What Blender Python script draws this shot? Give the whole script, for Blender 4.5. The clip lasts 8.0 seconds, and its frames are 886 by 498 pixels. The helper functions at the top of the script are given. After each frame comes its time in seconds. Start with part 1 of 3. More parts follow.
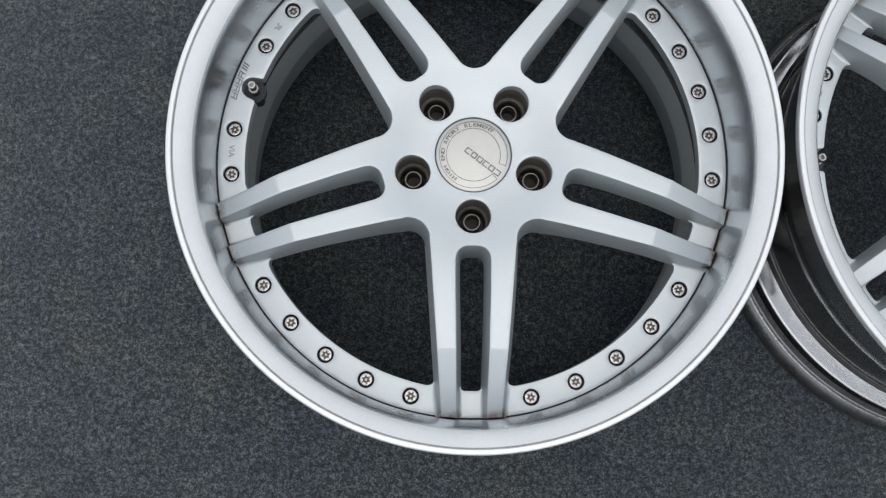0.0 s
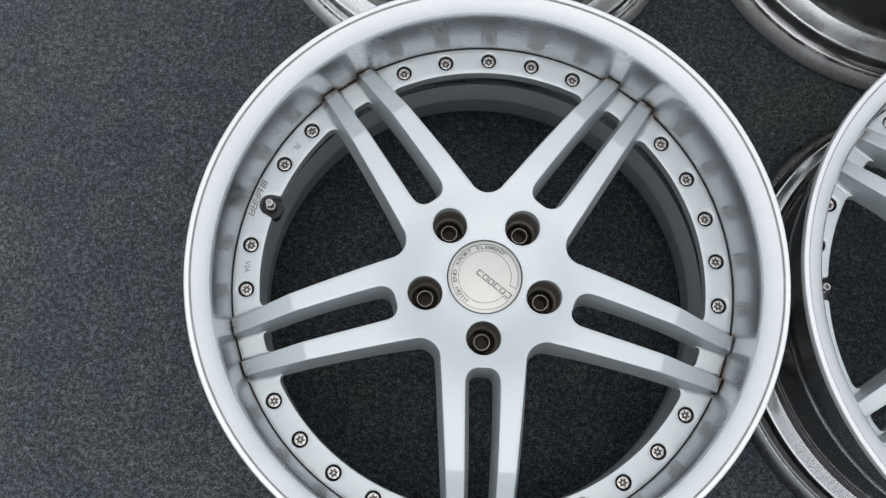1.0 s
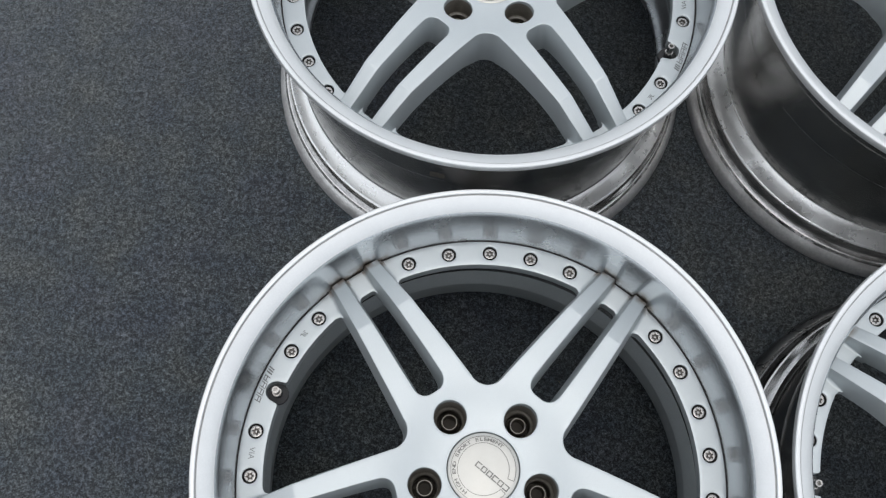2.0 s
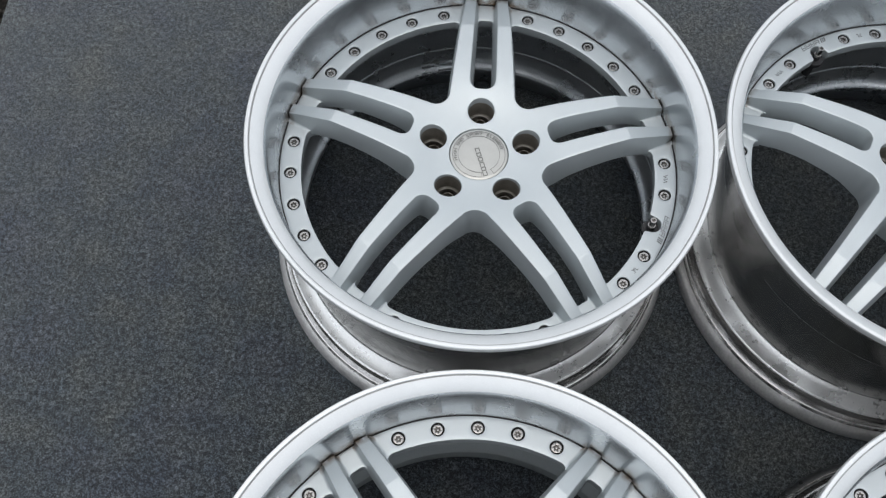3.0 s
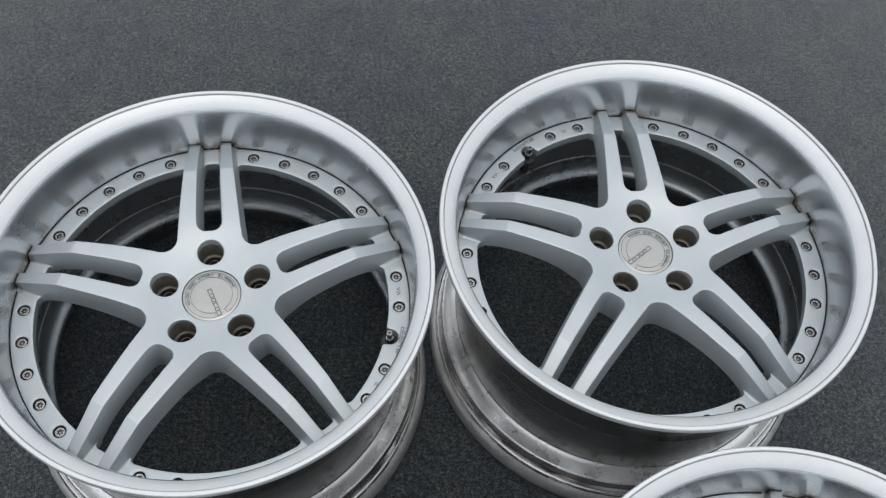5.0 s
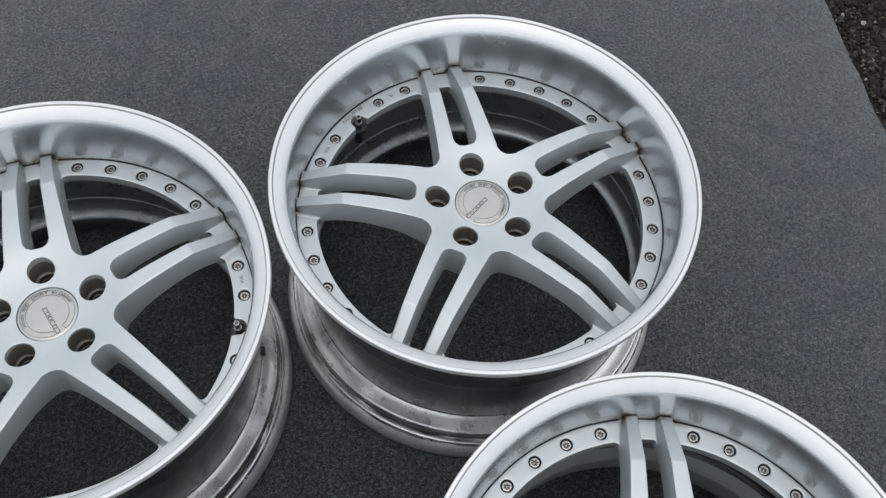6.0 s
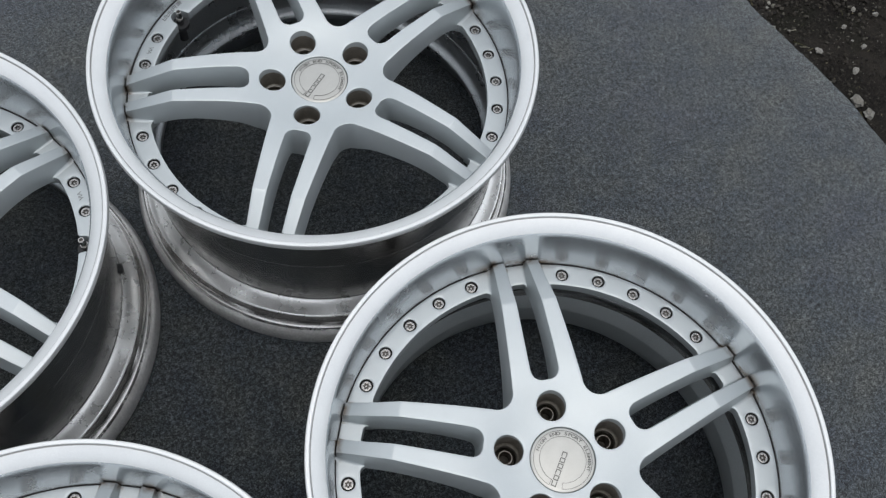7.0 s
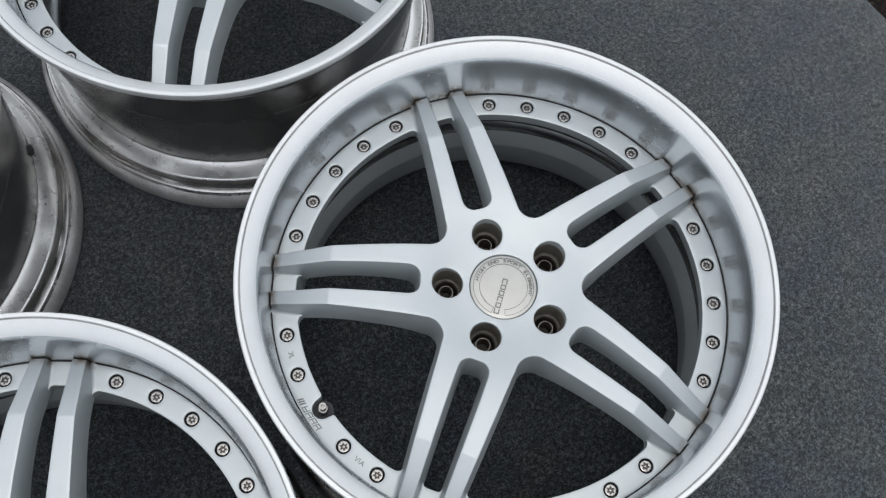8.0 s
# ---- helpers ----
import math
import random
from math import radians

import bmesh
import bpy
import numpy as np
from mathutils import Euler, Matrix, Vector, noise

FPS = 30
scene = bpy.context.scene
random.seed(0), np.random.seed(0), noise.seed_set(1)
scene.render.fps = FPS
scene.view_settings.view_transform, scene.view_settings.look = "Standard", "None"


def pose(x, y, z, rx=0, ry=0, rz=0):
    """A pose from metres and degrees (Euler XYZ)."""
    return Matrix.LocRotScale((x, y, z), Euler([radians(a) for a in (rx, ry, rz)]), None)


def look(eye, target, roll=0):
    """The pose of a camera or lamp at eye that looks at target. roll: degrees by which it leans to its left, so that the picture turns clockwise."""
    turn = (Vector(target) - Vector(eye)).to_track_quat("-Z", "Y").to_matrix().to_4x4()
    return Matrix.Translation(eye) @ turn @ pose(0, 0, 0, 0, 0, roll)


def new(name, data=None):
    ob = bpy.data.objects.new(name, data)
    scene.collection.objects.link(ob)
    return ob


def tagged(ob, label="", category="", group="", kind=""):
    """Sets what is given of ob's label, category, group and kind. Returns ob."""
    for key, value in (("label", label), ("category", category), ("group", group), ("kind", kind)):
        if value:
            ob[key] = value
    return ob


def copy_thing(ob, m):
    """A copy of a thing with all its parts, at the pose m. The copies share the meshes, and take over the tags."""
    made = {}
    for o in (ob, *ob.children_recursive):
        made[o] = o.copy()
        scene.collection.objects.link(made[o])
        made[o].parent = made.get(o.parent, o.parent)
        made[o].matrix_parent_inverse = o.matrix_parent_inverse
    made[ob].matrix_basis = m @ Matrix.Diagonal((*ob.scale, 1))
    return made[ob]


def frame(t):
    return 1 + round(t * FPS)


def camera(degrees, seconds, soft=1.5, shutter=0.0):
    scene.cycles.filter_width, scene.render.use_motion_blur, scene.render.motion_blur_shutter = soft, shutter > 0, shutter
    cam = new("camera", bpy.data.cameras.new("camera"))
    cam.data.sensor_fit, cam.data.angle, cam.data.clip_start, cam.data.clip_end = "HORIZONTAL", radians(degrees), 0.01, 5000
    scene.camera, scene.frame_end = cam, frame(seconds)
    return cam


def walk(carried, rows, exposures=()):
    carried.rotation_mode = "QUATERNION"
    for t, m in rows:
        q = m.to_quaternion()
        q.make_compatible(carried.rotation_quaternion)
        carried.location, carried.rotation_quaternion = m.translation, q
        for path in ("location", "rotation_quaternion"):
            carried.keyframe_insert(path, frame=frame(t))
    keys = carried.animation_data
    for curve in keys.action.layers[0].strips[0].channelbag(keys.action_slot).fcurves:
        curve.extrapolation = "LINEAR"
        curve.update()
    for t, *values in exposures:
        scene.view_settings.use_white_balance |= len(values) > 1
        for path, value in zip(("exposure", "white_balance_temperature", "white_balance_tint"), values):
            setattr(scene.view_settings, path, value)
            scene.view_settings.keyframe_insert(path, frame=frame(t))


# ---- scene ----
cam = camera(49.59, 8.0, 1.3)
ROWS = [
    (0.0, -0.0349, -0.2164, 1.0868, 8.299, -0.580, 0.595),
    (0.5, -0.0422, -0.2025, 1.0941, 9.989, -0.764, 1.186),
    (1.0, -0.0503, -0.1769, 1.1088, 12.741, -1.050, 1.899),
    (1.5, -0.0529, -0.1463, 1.1331, 16.142, -1.130, 2.585),
    (1.7, -0.0526, -0.1355, 1.1443, 17.609, -1.108, 2.723),
    (2.8, -0.0485, -0.0437, 1.2154, 23.649, -0.892, 3.107),
    (3.0, -0.0364, -0.0370, 1.2253, 24.928, -0.675, 3.030),
    (3.5, -0.0087, -0.0199, 1.2504, 27.715, -0.874, 2.055),
    (4.0, 0.0372, -0.0183, 1.2645, 30.031, -1.437, -0.469),
    (4.5, 0.0815, -0.0264, 1.2661, 31.258, -2.664, -4.232),
    (4.7, 0.0959, -0.0346, 1.2644, 31.798, -3.098, -5.936),
    (5.8, 0.2164, -0.0556, 1.2737, 30.954, -2.508, -15.880),
    (6.0, 0.2257, -0.0644, 1.2723, 30.513, -2.817, -18.315),
    (6.5, 0.2486, -0.0916, 1.2544, 28.754, -3.491, -24.254),
    (7.0, 0.2608, -0.1316, 1.2254, 26.607, -3.557, -29.381),
    (7.5, 0.2644, -0.1685, 1.1899, 24.118, -3.738, -33.607),
    (8.0, 0.2758, -0.2011, 1.1613, 21.164, -2.782, -35.646),
]
walk(cam, [(t, pose(x, y, z, rx, ry, rz)) for t, x, y, z, rx, ry, rz in ROWS],
     ((0.0, 0.04), (1.5, 0.07), (2.8, 0.11), (3.5, 0.12), (4.0, 0.06), (4.5, -0.05), (4.7, -0.05), (6.0, 0.06), (6.5, 0.08), (7.0, 0.06), (8.0, 0.02)))

# ---- light ----
world = bpy.data.worlds.new("overcast_sky")
scene.world = world
world.use_nodes = True
wn, wl = world.node_tree.nodes, world.node_tree.links
wn.clear()
sky = wn.new("ShaderNodeTexSky")
sky.sky_type, sky.sun_disc = "NISHITA", False
sky.sun_elevation, sky.sun_rotation = radians(86), radians(180)
sky.air_density, sky.dust_density, sky.ozone_density = 1.0, 2.5, 1.0
grey = wn.new("ShaderNodeHueSaturation")
grey.inputs["Saturation"].default_value = 0.4
back = wn.new("ShaderNodeBackground")
back.inputs["Strength"].default_value = 0.10
out = wn.new("ShaderNodeOutputWorld")
wl.new(sky.outputs["Color"], grey.inputs["Color"])
wl.new(grey.outputs["Color"], back.inputs["Color"])
wl.new(back.outputs["Background"], out.inputs["Surface"])

sun_data = bpy.data.lights.new("sun", "SUN")
sun_data.energy, sun_data.angle, sun_data.color = 1.87, radians(166), (0.958, 0.99, 1.014)
sun = new("sun", sun_data)
sun.matrix_world = look((0.3, 0.2, 9.0), (0.3, 0.3, 0.0))


# ---- materials ----
def shader(name):
    m = bpy.data.materials.new(name)
    m.use_nodes = True
    n = m.node_tree.nodes
    return m, n, m.node_tree.links, n["Principled BSDF"]


def coords(n, l, stretch=(1, 1, 1)):
    """Object coordinates, shifted at random from object to object."""
    tc, info = n.new("ShaderNodeTexCoord"), n.new("ShaderNodeObjectInfo")
    mul, add = n.new("ShaderNodeMath"), n.new("ShaderNodeVectorMath")
    mul.operation, mul.inputs[1].default_value = "MULTIPLY", 17.0
    add.operation = "ADD"
    l.new(info.outputs["Random"], mul.inputs[0])
    mp = n.new("ShaderNodeMapping")
    mp.inputs["Scale"].default_value = stretch
    l.new(tc.outputs["Object"], mp.inputs["Vector"])
    l.new(mp.outputs["Vector"], add.inputs[0])
    l.new(mul.outputs[0], add.inputs[1])
    return add.outputs[0]


def noise_tex(n, l, vec, scale, detail=3.0, rough=0.55):
    t = n.new("ShaderNodeTexNoise")
    t.inputs["Scale"].default_value, t.inputs["Detail"].default_value, t.inputs["Roughness"].default_value = scale, detail, rough
    l.new(vec, t.inputs["Vector"])
    return t.outputs["Fac"]


def ramp(n, l, fac, stops):
    r = n.new("ShaderNodeValToRGB")
    e = r.color_ramp.elements
    while len(e) < len(stops):
        e.new(0.5)
    for item, (p, c) in zip(e, stops):
        item.position = p
        item.color = (*c, 1) if isinstance(c, tuple) else (c, c, c, 1)
    l.new(fac, r.inputs["Fac"])
    return r.outputs["Color"]


def mixed(n, l, a, b, fac, kind="MIX"):
    m = n.new("ShaderNodeMix")
    m.data_type, m.blend_type = "RGBA", kind
    for sock, v in ((m.inputs[0], fac), (m.inputs[6], a), (m.inputs[7], b)):
        if isinstance(v, (int, float)):
            sock.default_value = v
        elif isinstance(v, tuple):
            sock.default_value = (*v, 1)
        else:
            l.new(v, sock)
    return m.outputs[2]


def bumped(n, l, p, height, strength, distance):
    b = n.new("ShaderNodeBump")
    b.inputs["Strength"].default_value, b.inputs["Distance"].default_value = strength, distance
    l.new(height, b.inputs["Height"])
    l.new(b.outputs["Normal"], p.inputs["Normal"])


def metal(name, color, rough, metallic=1.0, spread=0.08, rough_spread=0.06, fine=900.0, coarse=30.0, bump=0.03, stain=None, stain_at=0.66, turned_finish=0.0):
    """A metal or metallic paint: fine grain, broad smudges in the gloss, and stains where asked for."""
    m, n, l, p = shader(name)
    v = coords(n, l)
    a, b = noise_tex(n, l, v, fine, 2), noise_tex(n, l, v, coarse, 5, 0.6)
    dark, light = tuple(c * (1 - spread) for c in color), tuple(min(1, c * (1 + spread)) for c in color)
    col = ramp(n, l, mixed(n, l, a, b, 0.5), [(0.35, dark), (0.65, light)])
    if stain:
        s = ramp(n, l, noise_tex(n, l, v, coarse * 2.3, 6, 0.7), [(stain_at, 0.0), (stain_at + 0.1, 1.0)])
        col = mixed(n, l, col, stain, s)
    l.new(col, p.inputs["Base Color"])
    l.new(ramp(n, l, b, [(0.3, max(0.02, rough - rough_spread)), (0.7, rough + rough_spread)]), p.inputs["Roughness"])
    p.inputs["Metallic"].default_value = metallic
    bumped(n, l, p, a, bump, 0.0004)
    if turned_finish:
        t = n.new("ShaderNodeTangent")
        t.direction_type, t.axis = "RADIAL", "Z"
        l.new(t.outputs["Tangent"], p.inputs["Tangent"])
        p.inputs["Anisotropic"].default_value = turned_finish
        p.inputs["Anisotropic Rotation"].default_value = 0.25
    return m


def seam_dirt(m):
    """Brown runs of dirt on a lip, in blotches along the seam where it meets the mounting ring."""
    n, l = m.node_tree.nodes, m.node_tree.links
    p = n["Principled BSDF"]
    old = p.inputs["Base Color"].links[0].from_socket
    v = coords(n, l)
    tc, sep = n.new("ShaderNodeTexCoord"), n.new("ShaderNodeSeparateXYZ")
    l.new(tc.outputs["Object"], sep.inputs["Vector"])
    reach = n.new("ShaderNodeMapRange")
    reach.inputs["From Min"].default_value, reach.inputs["From Max"].default_value = 0.024, 0.004
    l.new(sep.outputs["Z"], reach.inputs["Value"])
    ang, five, wave = n.new("ShaderNodeMath"), n.new("ShaderNodeMath"), n.new("ShaderNodeMath")
    ang.operation, five.operation, wave.operation = "ARCTAN2", "MULTIPLY", "COSINE"
    l.new(sep.outputs["Y"], ang.inputs[0])
    l.new(sep.outputs["X"], ang.inputs[1])
    five.inputs[1].default_value = 5.0
    l.new(ang.outputs[0], five.inputs[0])
    l.new(five.outputs[0], wave.inputs[0])
    ends = ramp(n, l, wave.outputs[0], [(0.35, 0.25), (0.8, 1.0)])
    blot = ramp(n, l, noise_tex(n, l, v, 46, 5, 0.7), [(0.40, 0.0), (0.56, 1.0)])
    fac = mixed(n, l, mixed(n, l, blot, ends, 1.0, "MULTIPLY"), reach.outputs["Result"], 1.0, "MULTIPLY")
    l.new(mixed(n, l, old, (0.18, 0.12, 0.075), fac), p.inputs["Base Color"])


def tip_dirt(m):
    """Brown grime on the ends of the spokes, where they run into the seam."""
    n, l = m.node_tree.nodes, m.node_tree.links
    p = n["Principled BSDF"]
    old = p.inputs["Base Color"].links[0].from_socket
    v = coords(n, l)
    tc, flat, size = n.new("ShaderNodeTexCoord"), n.new("ShaderNodeVectorMath"), n.new("ShaderNodeVectorMath")
    flat.operation, flat.inputs[1].default_value, size.operation = "MULTIPLY", (1, 1, 0), "LENGTH"
    l.new(tc.outputs["Object"], flat.inputs[0])
    l.new(flat.outputs[0], size.inputs[0])
    reach = n.new("ShaderNodeMapRange")
    reach.inputs["From Min"].default_value, reach.inputs["From Max"].default_value = 0.2345, 0.2428
    l.new(size.outputs["Value"], reach.inputs["Value"])
    blot = ramp(n, l, noise_tex(n, l, v, 60, 5, 0.7), [(0.40, 0.0), (0.60, 1.0)])
    l.new(mixed(n, l, old, (0.17, 0.115, 0.07), mixed(n, l, blot, reach.outputs["Result"], 1.0, "MULTIPLY")), p.inputs["Base Color"])


def plain(name, color, rough, metallic=0.0, spread=0.2, scale=300.0):
    m, n, l, p = shader(name)
    v = coords(n, l)
    f = mixed(n, l, noise_tex(n, l, v, scale, 3), noise_tex(n, l, v, scale / 9, 3), 0.5)
    l.new(ramp(n, l, f, [(0.3, tuple(c * (1 - spread) for c in color)), (0.7, tuple(c * (1 + spread) for c in color))]), p.inputs["Base Color"])
    p.inputs["Roughness"].default_value, p.inputs["Metallic"].default_value = rough, metallic
    return m


def carpet_material():
    m, n, l, p = shader("needle_felt_carpet")
    v = coords(n, l)
    fibre, clump = noise_tex(n, l, v, 480, 3, 0.7), noise_tex(n, l, v, 165, 5, 0.78)
    fleck = n.new("ShaderNodeTexVoronoi")
    fleck.inputs["Scale"].default_value = 430
    warp = n.new("ShaderNodeVectorMath")
    warp.operation = "ADD"
    bend = n.new("ShaderNodeTexNoise")
    bend.inputs["Scale"].default_value, bend.inputs["Detail"].default_value = 260, 2
    small = n.new("ShaderNodeVectorMath")
    small.operation, small.inputs["Scale"].default_value = "SCALE", 0.011
    l.new(v, bend.inputs["Vector"])
    l.new(bend.outputs["Color"], small.inputs[0])
    l.new(v, warp.inputs[0])
    l.new(small.outputs[0], warp.inputs[1])
    l.new(warp.outputs[0], fleck.inputs["Vector"])
    cell = n.new("ShaderNodeSeparateColor")
    l.new(fleck.outputs["Color"], cell.inputs["Color"])
    patch, tone = noise_tex(n, l, v, 7, 5, 0.6), noise_tex(n, l, v, 26, 4, 0.6)
    f = mixed(n, l, fibre, clump, 0.5)
    col = ramp(n, l, f, [(0.42, (0.0078, 0.0089, 0.0101)), (0.5, (0.0350, 0.0402, 0.0445)), (0.58, (0.108, 0.120, 0.130))])
    col = mixed(n, l, col, ramp(n, l, cell.outputs["Red"], [(0.0, 0.5), (0.16, 0.9), (0.6, 1.0), (0.9, 1.12), (1.0, 1.6)]), 1.0, "MULTIPLY")
    col = mixed(n, l, col, ramp(n, l, patch, [(0.35, (0.91, 0.94, 1.03)), (0.5, (0.97, 1.02, 1.02)), (0.65, (1.12, 1.10, 1.00))]), 1.0, "MULTIPLY")
    col = mixed(n, l, col, ramp(n, l, tone, [(0.38, (0.82, 0.86, 0.91)), (0.62, (1.15, 1.12, 1.07))]), 1.0, "MULTIPLY")
    lint = n.new("ShaderNodeTexVoronoi")
    lint.inputs["Scale"].default_value = 75
    l.new(v, lint.inputs["Vector"])
    speck = ramp(n, l, lint.outputs["Distance"], [(0.035, 1.0), (0.06, 0.0)])
    col = mixed(n, l, col, (0.34, 0.35, 0.34), mixed(n, l, (0, 0, 0), speck, 0.5))
    l.new(col, p.inputs["Base Color"])
    p.inputs["Roughness"].default_value = 0.95
    p.inputs["Specular IOR Level"].default_value = 0.15
    p.inputs["Sheen Weight"].default_value = 0.64
    p.inputs["Sheen Roughness"].default_value = 0.5
    bumped(n, l, p, f, 0.9, 0.0025)
    return m


def soil_material():
    m, n, l, p = shader("damp_soil")
    v = coords(n, l)
    a, b = noise_tex(n, l, v, 190, 6, 0.85), noise_tex(n, l, v, 12, 4)
    col = ramp(n, l, a, [(0.40, (0.0030, 0.0025, 0.0021)), (0.52, (0.0105, 0.0089, 0.0073)), (0.64, (0.042, 0.0355, 0.0282))])
    earth = ramp(n, l, noise_tex(n, l, v, 9, 3), [(0.42, 0.1), (0.60, 0.65)])
    col = mixed(n, l, col, (0.0330, 0.0283, 0.0228), earth)
    moss = ramp(n, l, b, [(0.55, 0.0), (0.7, 0.6)])
    l.new(mixed(n, l, col, (0.0105, 0.0115, 0.0065), moss), p.inputs["Base Color"])
    p.inputs["Roughness"].default_value, p.inputs["Specular IOR Level"].default_value = 0.9, 0.2
    bumped(n, l, p, a, 0.8, 0.004)
    return m


def stone_material(name, stops):
    m, n, l, p = shader(name)
    g, info = n.new("ShaderNodeNewGeometry"), n.new("ShaderNodeObjectInfo")
    add = n.new("ShaderNodeMath")
    add.operation = "ADD"
    l.new(g.outputs["Random Per Island"], add.inputs[0])
    l.new(info.outputs["Random"], add.inputs[1])
    frac = n.new("ShaderNodeMath")
    frac.operation = "FRACT"
    l.new(add.outputs[0], frac.inputs[0])
    v = coords(n, l)
    grain = ramp(n, l, noise_tex(n, l, v, 400, 4), [(0.3, 0.6), (0.7, 1.2)])
    l.new(mixed(n, l, ramp(n, l, frac.outputs[0], stops), grain, 1.0, "MULTIPLY"), p.inputs["Base Color"])
    p.inputs["Roughness"].default_value, p.inputs["Specular IOR Level"].default_value = 0.8, 0.25
    return m


SILVER = metal("silver_wheel_paint", (0.543, 0.580, 0.590), 0.46, 0.76, 0.05, 0.04, 1900, 22, 0.06)
SILVER_STAR = metal("silver_spoke_paint", (0.543, 0.580, 0.590), 0.46, 0.76, 0.05, 0.04, 1900, 22, 0.06)
tip_dirt(SILVER_STAR)
LIP = metal("satin_polished_lip", (0.597, 0.625, 0.646), 0.25, 1.0, 0.05, 0.04, 700, 16, 0.02, (0.42, 0.39, 0.33), 0.80, 0.94)
seam_dirt(LIP)
LIP_TOP = metal("satin_lip_edge", (0.74, 0.755, 0.757), 0.46, 0.75, 0.05, 0.04, 800, 24, 0.03, (0.46, 0.44, 0.41), 0.76, 0.2)
# Groove faces greyed to draw the thin dark line of the lip's step.
LIP_STEP = metal("grey_lip_step", (0.46, 0.455, 0.45), 0.5, 0.8, 0.2, 0.05, 700, 40, 0.03)
BARREL = metal("smudged_aluminium_barrel", (0.50, 0.495, 0.485), 0.20, 1.0, 0.18, 0.08, 500, 9, 0.02, (0.68, 0.675, 0.665), 0.58)
# Front wheels only, darker than the rear barrel; also painted shade under the ring.
BARREL_DARK = metal("dark_aluminium_barrel", (0.30, 0.295, 0.29), 0.15, 1.0, 0.15, 0.05, 500, 9, 0.02)
BEAD = metal("machined_bead_seat", (0.90, 0.90, 0.89), 0.29, 0.72, 0.08, 0.05, 600, 40, 0.03, (0.40, 0.39, 0.37), 0.74)
FLANGE = metal("scuffed_flange", (0.76, 0.75, 0.74), 0.38, 0.8, 0.14, 0.08, 300, 60, 0.03, (0.07, 0.06, 0.055), 0.74)
BEAD_GREY = metal("ribbed_bead_seat", (0.66, 0.66, 0.66), 0.15, 1.0, 0.12, 0.05, 500, 30, 0.03, (0.10, 0.10, 0.095), 0.70)
# Near-black metal of the front bead's smooth strip and groove.
BEAD_DARK = metal("dark_bead_metal", (0.055, 0.053, 0.052), 0.28, 0.95, 0.35, 0.08, 400, 40, 0.04)
GROOVE = metal("stained_bead_groove", (0.46, 0.45, 0.44), 0.20, 1.0, 0.30, 0.08, 400, 40, 0.04, (0.09, 0.085, 0.08), 0.66)
FLANGE_GREY = metal("grey_flange", (0.23, 0.23, 0.23), 0.30, 1.0, 0.16, 0.06, 420, 50, 0.04, (0.06, 0.06, 0.06), 0.72)
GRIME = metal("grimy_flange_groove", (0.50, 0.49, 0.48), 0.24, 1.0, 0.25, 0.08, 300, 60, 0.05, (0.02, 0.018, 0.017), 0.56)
BARREL_DULL = metal("machined_barrel_bore", (0.60, 0.61, 0.62), 0.30, 1.0, 0.14, 0.08, 500, 18, 0.03)
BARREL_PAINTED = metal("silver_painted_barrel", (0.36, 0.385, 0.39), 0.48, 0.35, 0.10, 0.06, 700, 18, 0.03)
CAP = metal("brushed_cap_metal", (0.495, 0.494, 0.468), 0.36, 0.9, 0.06, 0.06, 1200, 90, 0.03)
BOLT = metal("nickel_bolt_steel", (0.40, 0.392, 0.38), 0.26, 1.0, 0.25, 0.08, 1500, 160, 0.04, (0.18, 0.16, 0.14), 0.62)
SEAT = metal("dusty_bored_metal", (0.285, 0.262, 0.228), 0.45, 0.7, 0.25, 0.08, 900, 120, 0.05)
# Star recess of the bolts, darker than their heads.
SOCKET = metal("dark_bolt_socket", (0.10, 0.092, 0.085), 0.4, 0.9, 0.3, 0.1, 1500, 200, 0.05)
SEAT_RIM = metal("worn_seat_rim", (0.33, 0.31, 0.28), 0.42, 0.9, 0.25, 0.08, 900, 150, 0.05)
RUBBER = plain("black_rubber", (0.018, 0.018, 0.019), 0.55)
# Near-black for the seam line and for painted shade in the bolt gaps.
SEAL_AND_GAP = plain("dark_seal_and_gap", (0.008, 0.006, 0.005), 0.8, 0.0, 0.5, 120)
ENGRAVED = plain("engraved_grey", (0.15, 0.15, 0.14), 0.5)
CAST = plain("cast_mark_grey", (0.17, 0.175, 0.175), 0.5, 0.4)
HOLLOW = plain("dark_hollow", (0.085, 0.075, 0.062), 0.7)
STICKER = plain("worn_sticker", (0.11, 0.10, 0.085), 0.6, 0.0, 0.85, 520)
CARPET = carpet_material()
SOIL = soil_material()
GRAVEL = stone_material("mixed_gravel", [(0.0, (0.0065, 0.0052, 0.0042)), (0.45, (0.0165, 0.0136, 0.0106)), (0.75, (0.034, 0.0290, 0.0228)), (0.90, (0.058, 0.053, 0.042)), (0.97, (0.100, 0.094, 0.074)), (1.0, (0.28, 0.27, 0.24))])
STRAW = stone_material("dry_straw", [(0.0, (0.05, 0.05, 0.02)), (0.7, (0.16, 0.14, 0.08)), (1.0, (0.40, 0.38, 0.30))])
PALE = stone_material("pale_stone", [(0.0, (0.13, 0.122, 0.105)), (1.0, (0.34, 0.33, 0.30))])


# ---- mesh helpers ----
def mesh_of(name, verts, faces, mats, smooth=True, angle=35, slots=None):
    me = bpy.data.meshes.new(name)
    me.from_pydata([tuple(v) for v in verts], [], faces)
    for m in mats:
        me.materials.append(m)
    if slots:
        me.polygons.foreach_set("material_index", slots)
    if smooth:
        me.polygons.foreach_set("use_smooth", [True] * len(me.polygons))
        me.set_sharp_from_angle(angle=radians(angle))
    me.update()
    return me


